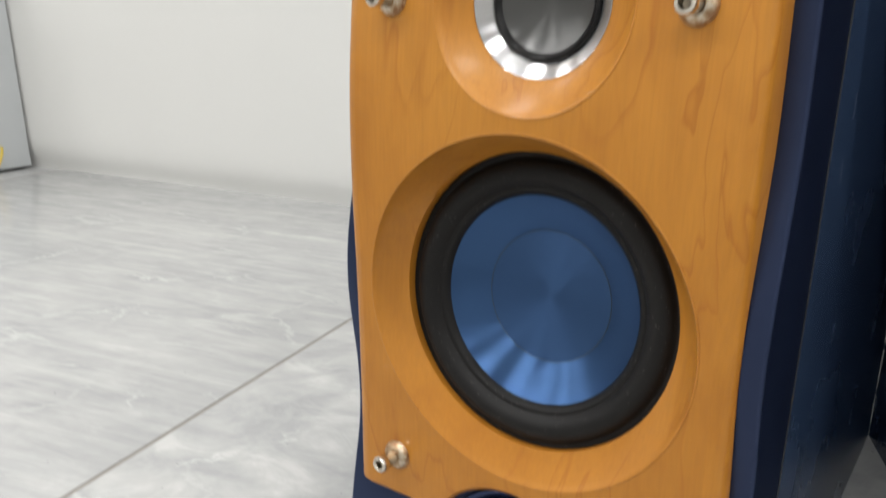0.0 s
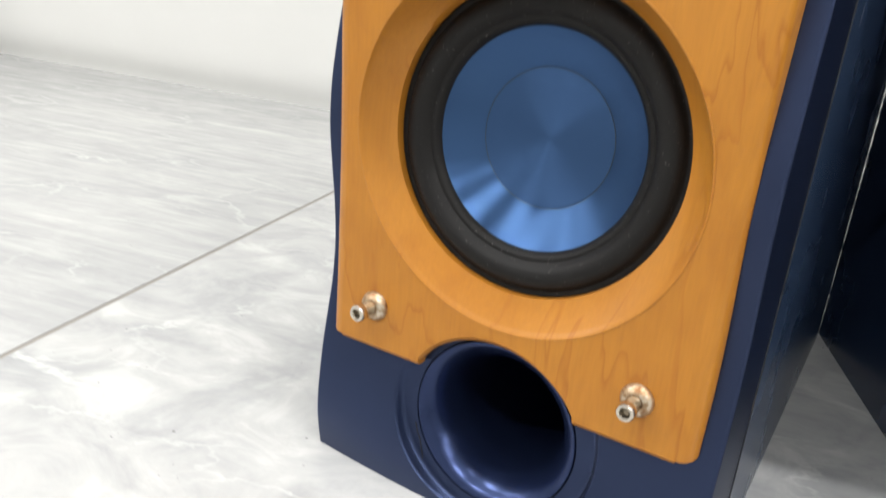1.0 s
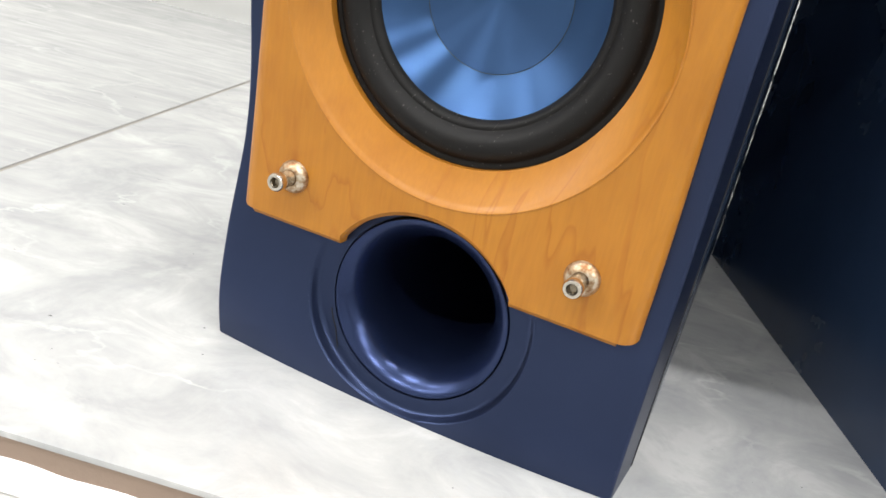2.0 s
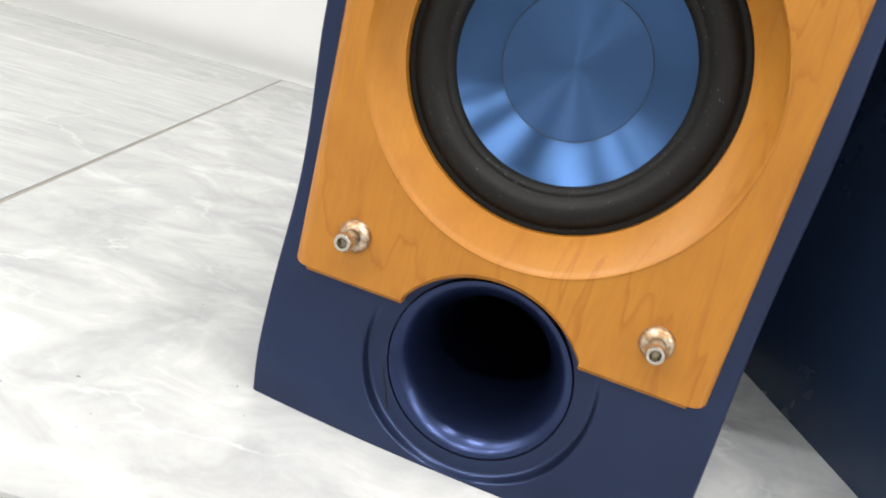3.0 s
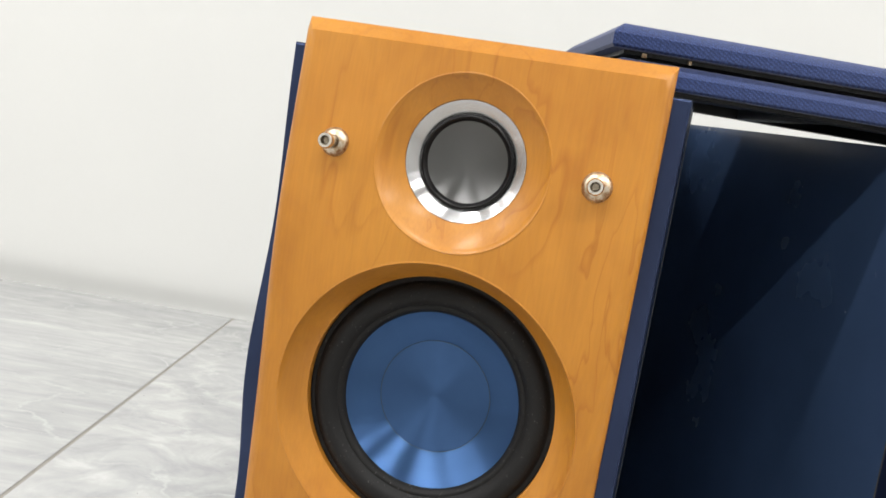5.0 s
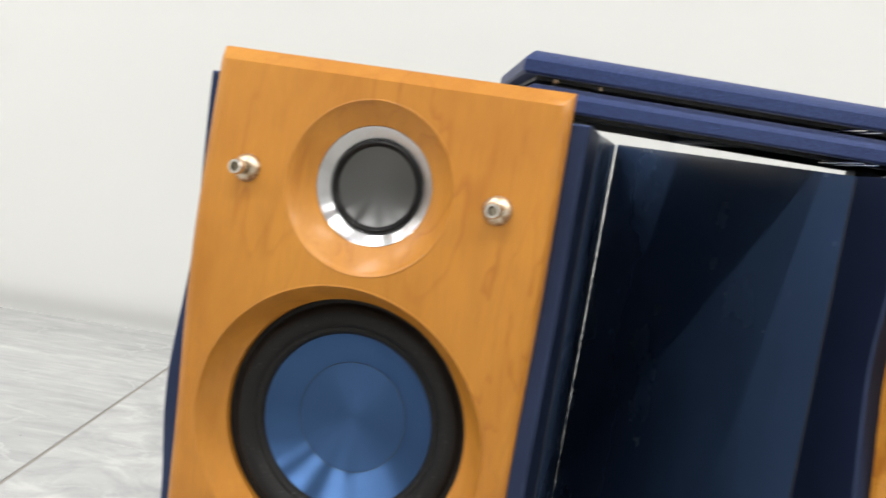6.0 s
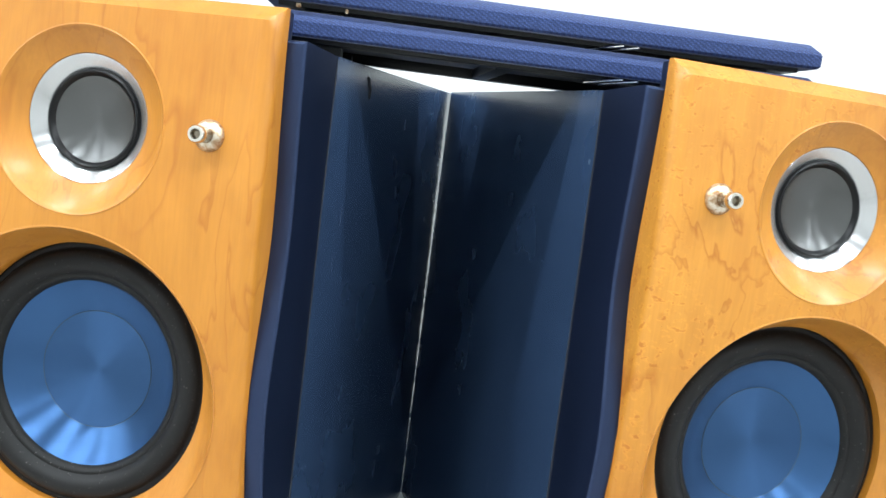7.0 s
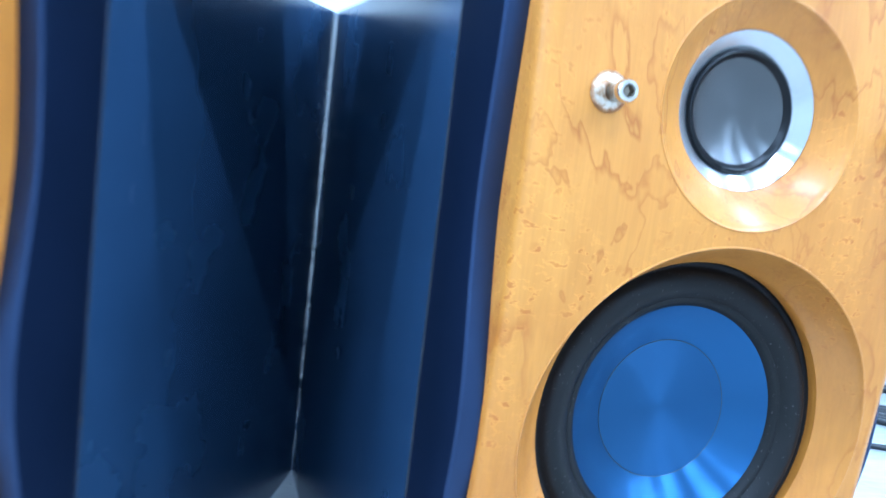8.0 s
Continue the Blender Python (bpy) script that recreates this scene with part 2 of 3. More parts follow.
WALL = plaster("off_white_wall_paint", (0.60, 0.60, 0.583))
ROOM_PAINT = plaster("white_room_paint", (0.64, 0.64, 0.625))
WHITE = plaster("white_plaster", (0.80, 0.80, 0.79), 25.0, 0.3)
CEILING = plaster("white_ceiling_paint", (0.82, 0.82, 0.81))
FLOOR = plaster("grey_floor_tile", (0.42, 0.41, 0.39), 20.0, 0.05)
GREY = plaster("grey_enamel", (0.50, 0.52, 0.53), 500.0, 0.02)
YELLOW = material("yellow_cable_sheath", (0.62, 0.46, 0.08), 0.45)
BLACK = material("black_cable_sheath", (0.012, 0.012, 0.013), 0.42)
PINK = material("pink_rubber", (0.62, 0.20, 0.26), 0.5)
RED = material("red_plug_plastic", (0.45, 0.015, 0.03), 0.35)
LAMP = material("lamp_diffuser", (1.0, 0.98, 0.95), 0.5, emit=5.0)
LAMP_FRAME = material("white_lamp_frame", (0.8, 0.8, 0.8), 0.4)


# ---- mesh helpers ----
def part(name, bm, mat, parent=None, label="", smooth=38.0):
    bmesh.ops.recalc_face_normals(bm, faces=bm.faces)
    me = bpy.data.meshes.new(name)
    if smooth:
        for f in bm.faces:
            f.smooth = True
        for e in bm.edges:
            if len(e.link_faces) == 2 and e.calc_face_angle(0) > radians(smooth):
                e.smooth = False
    bm.to_mesh(me)
    bm.free()
    me.materials.append(mat)
    ob = new(name, me)
    ob.parent = parent
    return tagged(ob, label=label)


def empty(name, m=Matrix.Identity(4), **tags):
    ob = new(name)
    ob.empty_display_size = 0.02
    ob.matrix_basis = m
    return tagged(ob, **tags)


def box(bm, x0, x1, y0, y1, z0, z1, bevel=0.0):
    vs = [bm.verts.new((x, y, z)) for x in (x0, x1) for y in (y0, y1) for z in (z0, z1)]
    fs = [bm.faces.new([vs[i] for i in f]) for f in ((0, 1, 3, 2), (4, 6, 7, 5), (0, 4, 5, 1), (2, 3, 7, 6), (0, 2, 6, 4), (1, 5, 7, 3))]
    if bevel:
        bmesh.ops.bevel(bm, geom=list({e for f in fs for e in f.edges}), offset=bevel, segments=2, affect="EDGES", profile=0.7)
    return bm


def strip(bm, a, b, closed=False):
    """Faces between two rows of vertices."""
    n = len(a)
    for i in range(n if closed else n - 1):
        j = (i + 1) % n
        bm.faces.new((a[i], a[j], b[j], b[i]))


def lathe(bm, rows, cx, cz, steps=96, tilt=0.0, hollow=False):
    """Turns (radius, y) rows about an axis along y through (cx, cz)."""
    last = start = None
    for r, y in rows:
        if r < 1e-6 and last is None:
            start = bm.verts.new((cx, y, cz))
            continue
        if r < 1e-6:
            tip = bm.verts.new((cx, y, cz))
            for i in range(steps):
                bm.faces.new((last[i], last[(i + 1) % steps], tip))
            last = None
            continue
        ring = [bm.verts.new((cx + r * math.cos(a), y + tilt * r * math.sin(a), cz + r * math.sin(a))) for a in (2 * math.pi * i / steps for i in range(steps))]
        if last:
            strip(bm, last, ring, True)
        elif start:
            for i in range(steps):
                bm.faces.new((start, ring[i], ring[(i + 1) % steps]))
        last = ring
    return bm


def tube(bm, points, radius, steps=10):
    """A round bar along points."""
    rings = []
    for i, p in enumerate(points):
        d = (Vector(points[min(i + 1, len(points) - 1)]) - Vector(points[max(i - 1, 0)])).normalized()
        side = d.cross(Vector((0, 0, 1)))
        side = side.normalized() if side.length > 1e-3 else Vector((1, 0, 0))
        up = side.cross(d)
        rings.append([bm.verts.new(Vector(p) + radius * (side * math.cos(a) + up * math.sin(a))) for a in (2 * math.pi * k / steps for k in range(steps))])
    for a, b in zip(rings, rings[1:]):
        strip(bm, a, b, True)
    bm.faces.new(rings[0])
    bm.faces.new(rings[-1])
    return bm


def smooth_path(points, n=10):
    """Catmull-Rom through points."""
    ps = [Vector(points[0]), *map(Vector, points), Vector(points[-1])]
    out = []
    for a, b, c, d in zip(ps, ps[1:], ps[2:], ps[3:]):
        for k in range(n):
            t = k / n
            out.append(0.5 * (2 * b + (c - a) * t + (2 * a - 5 * b + 4 * c - d) * t * t + (3 * b - a - 3 * c + d) * t ** 3))
    return out + [ps[-1]]


def spline(zs, ys):
    """A smooth curve y(z) through a few heights."""
    pts = smooth_path([(z, y, 0) for z, y in zip(zs, ys)], 8)
    gz, gy = [p.x for p in pts], [p.y for p in pts]
    return lambda z: float(np.interp(z, gz, gy))


# ---- the shape of one speaker: x across, y back, z up ----
wood_y = spline((0.05, 0.08, 0.1, 0.125, 0.15, 0.175, 0.2, 0.22, 0.25, 0.292), (0.0128, 0.0110, 0.0096, 0.0076, 0.0052, 0.0026, 0.0008, 0.0003, 0.0012, 0.0032))
bezel_y = spline((0.0, 0.012, 0.025, 0.045, 0.06, 0.075, 0.09, 0.105, 0.12, 0.135, 0.15, 0.165, 0.185, 0.205, 0.225, 0.245, 0.265, 0.282),
                 (0.0200, 0.0172, 0.0160, 0.0168, 0.0185, 0.0202, 0.0200, 0.0180, 0.0148, 0.0120, 0.0112, 0.0124, 0.0152, 0.0172, 0.0166, 0.0148, 0.0133, 0.0126))
W, WB, WT = 0.0718, 0.0567, 0.2893        # the board's half width, bottom and top
ROUND = 0.0058
CHAMFER = ((0, 0), (0.0008, 0.0009), (0.0018, 0.0021), (0.0028, 0.0033), (0.0038, 0.0045), (0.0048, 0.0057), (0.0058, 0.0069))   # along the board's top
HB, BT = 0.0788, 0.2790                   # the bezel's half width and top
SEAM = 0.0445
PORT = (0.0, 0.0398, 0.0325)
NOTCH = (0.0, 0.0392, 0.0363)
WOOFER, TWEETER = (0.0, 0.1442), (0.0, 0.2427)
TRIDGE = (0.0, 0.2417)
RIDGE = (0.0, 0.1414)                     # the woofer cove's outer circle sits a little lower


def around(cx, cz, r, x0, x1, z0, z1, per=20):
    """Angles round a centre that hit the corners of a rectangle, with their points on the rectangle."""
    corners = [(x1, z1), (x0, z1), (x0, z0), (x1, z0)]
    out = []
    for k in range(4):
        (ax, az), (bx, bz) = corners[k - 1], corners[k]
        for i in range(per):
            f = i / per
            out.append((ax + (bx - ax) * f, az + (bz - az) * f))
    return out


def holed(bm, cx, cz, r, x0, x1, z0, z1, depth, rings=9, per=20, bend=1.3):
    """A sheet from a round hole out to a rectangle; depth(x, z) is its y."""
    rim = around(cx, cz, r, x0, x1, z0, z1, per)
    last = None
    for k in range(rings + 1):
        f = (k / rings) ** bend
        row = []
        for px, pz in rim:
            a = math.atan2(pz - cz, px - cx)
            hx, hz = cx + r * math.cos(a), cz + r * math.sin(a)
            x, z = hx + (px - hx) * f, hz + (pz - hz) * f
            row.append(bm.verts.new((x, depth(x, z), z)))
        if last:
            strip(bm, last, row, True)
        last = row


def board(wood, parent):
    """The wooden front: a board with two turned coves, rounded sides and top, and an arch over the port."""
    bm = bmesh.new()
    wi, ti = W - ROUND, WT - ROUND
    flat = lambda x, z: wood_y(z)  # noqa: E731
    holed(bm, *RIDGE, 0.0612, -wi, wi, 0.0785, 0.207, flat)
    holed(bm, *TRIDGE, 0.0340, -wi, wi, 0.207, ti, flat)
    # the strip over the port
    xs = sorted({*np.linspace(-wi, wi, 31).round(5), -0.0308, 0.0308, *np.linspace(-0.0307, 0.0307, 24).round(5)})
    low = [max(WB, NOTCH[1] + math.sqrt(max(0.0, NOTCH[2] ** 2 - x * x))) if abs(x) < 0.0308 else WB for x in xs]
    cols = [[bm.verts.new((x, wood_y(b + (0.0785 - b) * f), b + (0.0785 - b) * f)) for f in np.linspace(0, 1, 7)] for x, b in zip(xs, low)]
    for a, b in zip(cols, cols[1:]):
        strip(bm, a, b)
    # bottom edge and arch: a small chamfer, then straight back
    rows = [[bm.verts.new((x, wood_y(b) + dy, b - dz)) for x, b in zip(xs, low)] for dy, dz in ((0, 0), (0.0013, 0.0015))]
    rows.append([bm.verts.new((x, bezel_y(b) - 0.0004, b - 0.0015)) for x, b in zip(xs, low)])
    for a, b in zip(rows, rows[1:]):
        strip(bm, a, b)
    # sides and top: rounded over
    path = [(-wi, z, -1, 0) for z in np.linspace(WB, ti, 60)] + [(-wi, ti, -1, 1)] + [(x, ti, 0, 1) for x in np.linspace(-wi, wi, 30)[1:-1]] + [(wi, ti, 1, 1)] + [(wi, z, 1, 0) for z in np.linspace(ti, WB, 60)]
    last = None
    for k in range(8):
        a = min(k, 6) / 6 * math.pi / 2
        out, back = ROUND * math.sin(a), ROUND * (1 - math.cos(a))
        row = []
        for x, z, nx, nz in path:
            low_corner = 0.0016 * (1 - math.cos(a)) if abs(z - WB) < 1e-6 else 0.0
            up, in_ = CHAMFER[min(k, 6)]
            y = wood_y(z) + (in_ if nz else back) if k < 7 else bezel_y(min(z, BT)) - 0.0004
            row.append(bm.verts.new((x + nx * out, y, z + nz * up + low_corner)))
        if last:
            strip(bm, last, row)
        last = row
    ob = part("front_board", bm, wood, parent, "honey-stained maple front board with turned coves", 32)
    for name, (ox, oz), (cx, cz), r0, r1, y1 in (("woofer_cove", RIDGE, WOOFER, 0.0612, 0.0517, 0.0158), ("tweeter_cove", TRIDGE, TWEETER, 0.0340, 0.0239, 0.0080)):
        bm = bmesh.new()
        rings, steps = 10, 112
        last = None
        for dr, dy in ((0.0005, 0.0001), (0.0004, -0.00012), (0.0001, -0.00022), (-0.0003, -0.00005)):
            row = []
            for i in range(steps):
                a = 2 * math.pi * i / steps
                row.append(bm.verts.new((ox + (r0 + dr) * math.cos(a), wood_y(oz + (r0 + dr) * math.sin(a)) + dy, oz + (r0 + dr) * math.sin(a))))
            if last:
                strip(bm, last, row, True)
            last = row
        for k in range(1, rings + 2):
            f = min(k / rings, 1.0)
            r = r0 + (r1 - r0) * f
            g = 0.30 * math.sin(f * math.pi / 2) + 0.70 * f
            row = []
            for i in range(steps):
                a = 2 * math.pi * i / steps
                x, z = cx + (ox - cx) * (1 - f) + r * math.cos(a), cz + (oz - cz) * (1 - f) + r * math.sin(a)
                y0 = wood_y(oz + r0 * math.sin(a))
                row.append(bm.verts.new((x, y0 + (y1 - y0) * g + (0.004 if k > rings else 0.0), z)))
            if last:
                strip(bm, last, row, True)
            last = row
        part(name, bm, wood, ob)
    return ob


BOW = 0.0046


def front_y(x, z):
    """The bezel's front: waved in height, and bowed across towards its foot."""
    low = max(0.0, min(1.0, 1.0 - z / 0.06))
    return bezel_y(z) - BOW * max(0.0, 1.0 - (x / HB) ** 2) * low * low * (3 - 2 * low)


def bezel(parent):
    """The moulded blue front: a waved sheet with the port's dish, sides that flare back to the seam."""
    bm = bmesh.new()
    split, inset = 0.0830, 0.0012

    wi = HB - inset
    dish_z, dish_r = 0.0413, 0.0411
    holed(bm, PORT[0], dish_z, dish_r, -wi, wi, 0.0, split, front_y, 10, 30)
    turn = np.linspace(0, 2 * math.pi, 120, endpoint=False)

    def floor_y(x, z):
        return max(0.0186, front_y(x, z) + 0.0006)

    rings = []
    for r, sunk in ((dish_r, 0.0), (0.0408, 0.05), (0.0403, 0.30), (0.0397, 0.70), (0.0391, 0.93), (0.0385, 0.99), (0.0375, 1.0), (0.0350, 1.0), (PORT[2], 1.0)):
        f = (dish_r - r) / (dish_r - PORT[2])
        cz = dish_z + (PORT[1] - dish_z) * f
        rings.append([bm.verts.new((x, (1 - sunk) * front_y(x, z) + sunk * floor_y(x, z), z)) for x, z in ((PORT[0] + r * math.cos(a), cz + r * math.sin(a)) for a in turn)])
    for a, b in zip(rings, rings[1:]):
        strip(bm, a, b, True)
    zs = np.linspace(split, BT - inset, 50)
    for x0, x1 in ((-wi, -0.0640), (0.0640, wi)):
        rows = [[bm.verts.new((x, bezel_y(z), z)) for x in np.linspace(x0, x1, 4)] for z in zs]
        for a, b in zip(rows, rows[1:]):
            strip(bm, a, b)
    # round the sides and top, then run back to the seam
    path = [(-wi, z, -1, 0) for z in np.linspace(0.0, BT - inset, 80)] + [(-wi, BT - inset, -1, 1)] + [(x, BT - inset, 0, 1) for x in np.linspace(-wi, wi, 9)[1:-1]] + [(wi, BT - inset, 1, 1)] + [(wi, z, 1, 0) for z in np.linspace(BT - inset, 0.0, 80)]
    last = None
    for k in range(6):
        a = min(k, 4) / 4 * math.pi / 2
        out, back = inset * math.sin(a), inset * (1 - math.cos(a))
        row = [bm.verts.new((x + nx * (out + (0.0016 if k == 5 else 0)), SEAM - 0.00012 if k == 5 else bezel_y(z) + back, z + nz * (out - (0.0004 if k == 5 else 0)))) for x, z, nx, nz in path]
        if last:
            strip(bm, last, row)
        last = row
    # underside and the wall of the port's hole
    bottom = [[bm.verts.new((x, front_y(x, 0.0) if edge else SEAM - 0.00012, 0.0)) for x in np.linspace(-wi, wi, 24)] for edge in (True, False)]
    strip(bm, *bottom)
    hole = [[bm.verts.new((x, floor_y(x, z) - 0.0001 + d, z)) for x, z in ((PORT[0] + PORT[2] * math.cos(a), PORT[1] + PORT[2] * math.sin(a)) for a in turn)] for d in (0.0, 0.006)]
    strip(bm, *hole, True)
    return part("bezel", bm, BLUE, parent, "wavy navy moulded front bezel")


def carcass(parent, seed, wide, narrow, back):
    """The box behind the seam: tapers towards the back, its top rises a little."""
    rnd = random.Random(seed)
    bm = bmesh.new()
    top = lambda y: 0.2786 + (y - SEAM) / (back - SEAM) * 0.0174  # noqa: E731
    half = lambda y: wide - (y - SEAM) / (back - SEAM) * (wide - narrow)  # noqa: E731
    ys, n = (SEAM + 0.00012, SEAM + 0.0008, 0.12, 0.22, back - 0.0009, back - 0.0004, back), 90
    loops = []
    wob = [rnd.choice((-0.0003, -0.0001, 0.0, 0.0001, 0.0004)) for _ in range(n + 1)]
    for k, y in enumerate(ys):
        h, t = half(y), top(y)
        pinch = 0.0002 if k in (0, len(ys) - 1) else 0.0
        h -= pinch
        jag = 1.0 if k == len(ys) - 1 else 0.5 if k == len(ys) - 2 else 0.0
        side = [(h + jag * wob[i] - 0.00065 * (y - SEAM) / (back - SEAM) * (i / n) ** 1.6, y, (t - pinch) * i / n) for i in range(n + 1)]
        loop = side + [(x, y, t - pinch) for x in np.linspace(h, -h, 8)[1:-1]] + [(-a, b, c) for a, b, c in reversed(side)]
        loops.append([bm.verts.new(p) for p in loop])
    for a, b in zip(loops, loops[1:]):
        strip(bm, a, b, True)
    bm.faces.new(loops[-1])
    inner = [bm.verts.new((v.co.x * 0.93, v.co.y, 0.006 + (v.co.z - 0.006) * 0.96)) for v in loops[0]]
    strip(bm, loops[0], inner, True)
    return part("carcass", bm, VINYL, parent, "navy vinyl-wrapped tapered box", 0)


def peg(parent, x, z, length):
    """A nickel grille peg: domed washer, stem and a socket screw's head."""
    y = wood_y(z)
    bm = bmesh.new()
    lathe(bm, [(0.0057, y + 0.0004), (0.0056, y - 0.0005), (0.0050, y - 0.0017), (0.0040, y - 0.0027), (0.0028, y - 0.0031)], x, z, 40)
    washer_rows = bm
    bm = bmesh.new()
    tip = y - length
    lathe(bm, [(0.0027, y), (0.0027, tip + 0.0040), (0.0030, tip + 0.0036), (0.0031, tip + 0.0006), (0.0027, tip), (0.0018, tip), (0.0016, tip + 0.0004)], x, z, 30)
    stem = part("grille_peg", bm, CHROME, parent, "nickel socket-head grille peg with rust specks")
    part("washer", washer_rows, NICKEL, stem)
    bm = bmesh.new()
    lathe(bm, [(0.0017, tip + 0.0002), (0.0015, tip + 0.0005), (0.0013, tip + 0.0020), (0.0, tip + 0.0022)], x, z, 6)
    part("socket", bm, SOCKET, stem, smooth=0)


def woofer(parent):
    cx, cz = WOOFER
    bm = bmesh.new()
    lathe(bm, [(0.0520, 0.0206), (0.0517, 0.0196), (0.0507, 0.0193), (0.0500, 0.0196), (0.0494, 0.0194), (0.0487, 0.0182), (0.0478, 0.0171), (0.0466, 0.0164), (0.0448, 0.0159), (0.0430, 0.0162), (0.0412, 0.0172), (0.0402, 0.0184), (0.0396, 0.0190), (0.0388, 0.0188), (0.0378, 0.0194), (0.0371, 0.0206), (0.0366, 0.0212), (0.0362, 0.0232)], cx, cz, 120, 0.02)
    unit = part("woofer", bm, RUBBER, parent, "black rubber woofer surround with dust specks", 50)
    bm = bmesh.new()
    lathe(bm, [(0.0369, 0.0210), (0.0365, 0.0214), (0.0300, 0.0254), (0.0240, 0.0284), (0.0236, 0.0287)], cx, cz, 120, 0.02)
    part("cone", bm, CONE, unit, "blue anodised metal cone")
    bm = bmesh.new()
    lathe(bm, [(0.02365, 0.0286), (0.0235, 0.0288), (0.02335, 0.0286)], cx, cz, 96, 0.02)
    part("joint_ring", bm, CAP_EDGE, unit)
    bm = bmesh.new()
    lathe(bm, [(0.0234, 0.0286), (0.0160, 0.0296), (0.0080, 0.0302), (0.0, 0.0305)], cx, cz, 96, 0.02)
    part("dust_cap", bm, CAP, unit)


def tweeter(parent):
    cx, cz = TWEETER
    bm = bmesh.new()
    lathe(bm, [(0.0243, 0.0120), (0.0241, 0.0086), (0.0236, 0.0081), (0.0232, 0.0083), (0.0188, 0.0122), (0.0184, 0.0125)], cx, cz, 96)
    unit = part("tweeter", bm, RING, parent, "bright turned aluminium tweeter ring")
    bm = bmesh.new()
    lathe(bm, [(0.0186, 0.0122), (0.0182, 0.0112), (0.0175, 0.0109), (0.0168, 0.0114), (0.0162, 0.0126), (0.0155, 0.0132)], cx, cz, 96)
    part("surround", bm, FRAME, unit)
    bm = bmesh.new()
    lathe(bm, [(0.0160, 0.0126), (0.0150, 0.0131), (0.0110, 0.0144), (0.0050, 0.0153), (0.0, 0.0155)], cx, cz, 80)
    part("diaphragm", bm, DOME, unit, "grey metal tweeter diaphragm")


def port(parent):
    cx, cz, r = PORT
    bm = bmesh.new()
    rows = [(r - 0.0003, 0.0260), (r - 0.0004, 0.0186), (r - 0.0007, 0.0181)]
    for k in range(25):
        a = radians(10 + 78 * k / 24)
        rows.append((r - 0.0009 - 0.0122 * (math.sin(a) - 0.1736), 0.0181 + 0.0270 * (0.9848 - math.cos(a))))
    rows.append((r - 0.0122, 0.15))
    lathe(bm, rows, cx, cz, 96, -0.01)
    mouth = part("port_tube", bm, GLOSS, parent, "glossy navy flared bass port", 60)
    # the deep tube's darkness, put into a black sleeve and closing disc
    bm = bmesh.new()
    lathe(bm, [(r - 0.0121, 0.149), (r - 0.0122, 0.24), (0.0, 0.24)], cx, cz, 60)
    part("tube_depth_shade", bm, INNER, mouth)
    bm = bmesh.new()
    lathe(bm, [(r + 0.0002, 0.0205), (r - 0.0006, 0.0205)], cx, cz, 96)
    part("joint_ring", bm, INNER, mouth)


def speaker(m, wood, label, seed, wide, narrow, back):
    top = empty("bookshelf_speaker", m, label=label, category="speaker", group="pair of speakers")
    carcass(top, seed, wide, narrow, back)
    bm = bmesh.new()
    for a in ((-0.08072, -0.074, 0.001, 0.2776), (0.074, 0.08072, 0.001, 0.2776), (-0.074, 0.074, 0.2725, 0.2776), (-0.074, 0.074, 0.001, 0.005)):
        box(bm, a[0], a[1], SEAM - 0.00028, SEAM + 0.00028, a[2], a[3])
    part("gasket", bm, SEAMFILL, top, "worn brown seam")
    bezel(top)
    board(wood, top)
    bm = bmesh.new()
    box(bm, -0.0712, 0.0712, 0.0128, 0.0178, 0.272, 0.2888, 0.0006)
    part("backing_plate", bm, BLUE, top)
    woofer(top)
    tweeter(top)
    port(top)
    for x, z, length in ((-0.0510, 0.0732, 0.0116), (0.0510, 0.0732, 0.0116), (-0.0508, 0.2418, 0.0108), (0.0514, 0.2418, 0.0108)):
        peg(top, x, z, length)
    return top


# ---- the room ----
def room_pose(x, y, z, turn=0.0):
    """x along the wall, y from the wall (minus: into the room), z above the counter."""
    return Matrix.Translation((-0.50, 0.638, 0)) @ pose(0, 0, 0, 0, 0, TURN) @ pose(x, y, z, 0, 0, turn)


DEPTH, TOPZ, FLOORZ, LEFT, RIGHT, NEAR = 0.788, 1.80, -0.86, -4.60, 3.40, -3.80


def slab(name, x0, x1, y0, y1, z0, z1, mat, label, kind="structure", bevel=0.0, parent=None):
    bm = bmesh.new()
    box(bm, x0, x1, y0, y1, z0, z1, bevel)
    ob = part(name, bm, mat, parent, label)
    if parent is None:
        ob.matrix_basis = room_pose(0, 0, 0)
        tagged(ob, kind=kind, category=name.split("_")[0])
    return ob




def wall_behind():
    """The plaster bellies a little over the counter and draws back to it."""
    foot = [(-0.0010, -0.002), (-0.0016, 0.002), (-0.0030, 0.007), (-0.0052, 0.013), (-0.0078, 0.020), (-0.0100, 0.028), (-0.0114, 0.038), (-0.0120, 0.052), (-0.0120, 0.080)]
    outline = [(0.12, FLOORZ), (0.0, FLOORZ), (0.0, -0.02)] + foot + [(-0.0120, TOPZ), (0.12, TOPZ)]
    bm = bmesh.new()
    xs = np.linspace(LEFT - 0.1, RIGHT + 0.1, 80)
    rows = [[bm.verts.new((x, y + (0.0015 * noise.noise((x * 3, 0, z * 4)) if 0.0 < z < 0.5 else 0.0), z)) for x in xs] for y, z in outline]
    for a, b in zip(rows, rows[1:] + rows[:1]):
        strip(bm, a, b)
    ob = part("wall_north", bm, WALL, None, "plain off-white painted wall behind the speakers", 50)
    ob.matrix_basis = room_pose(0, 0, 0)
    tagged(ob, kind="structure", category="wall")


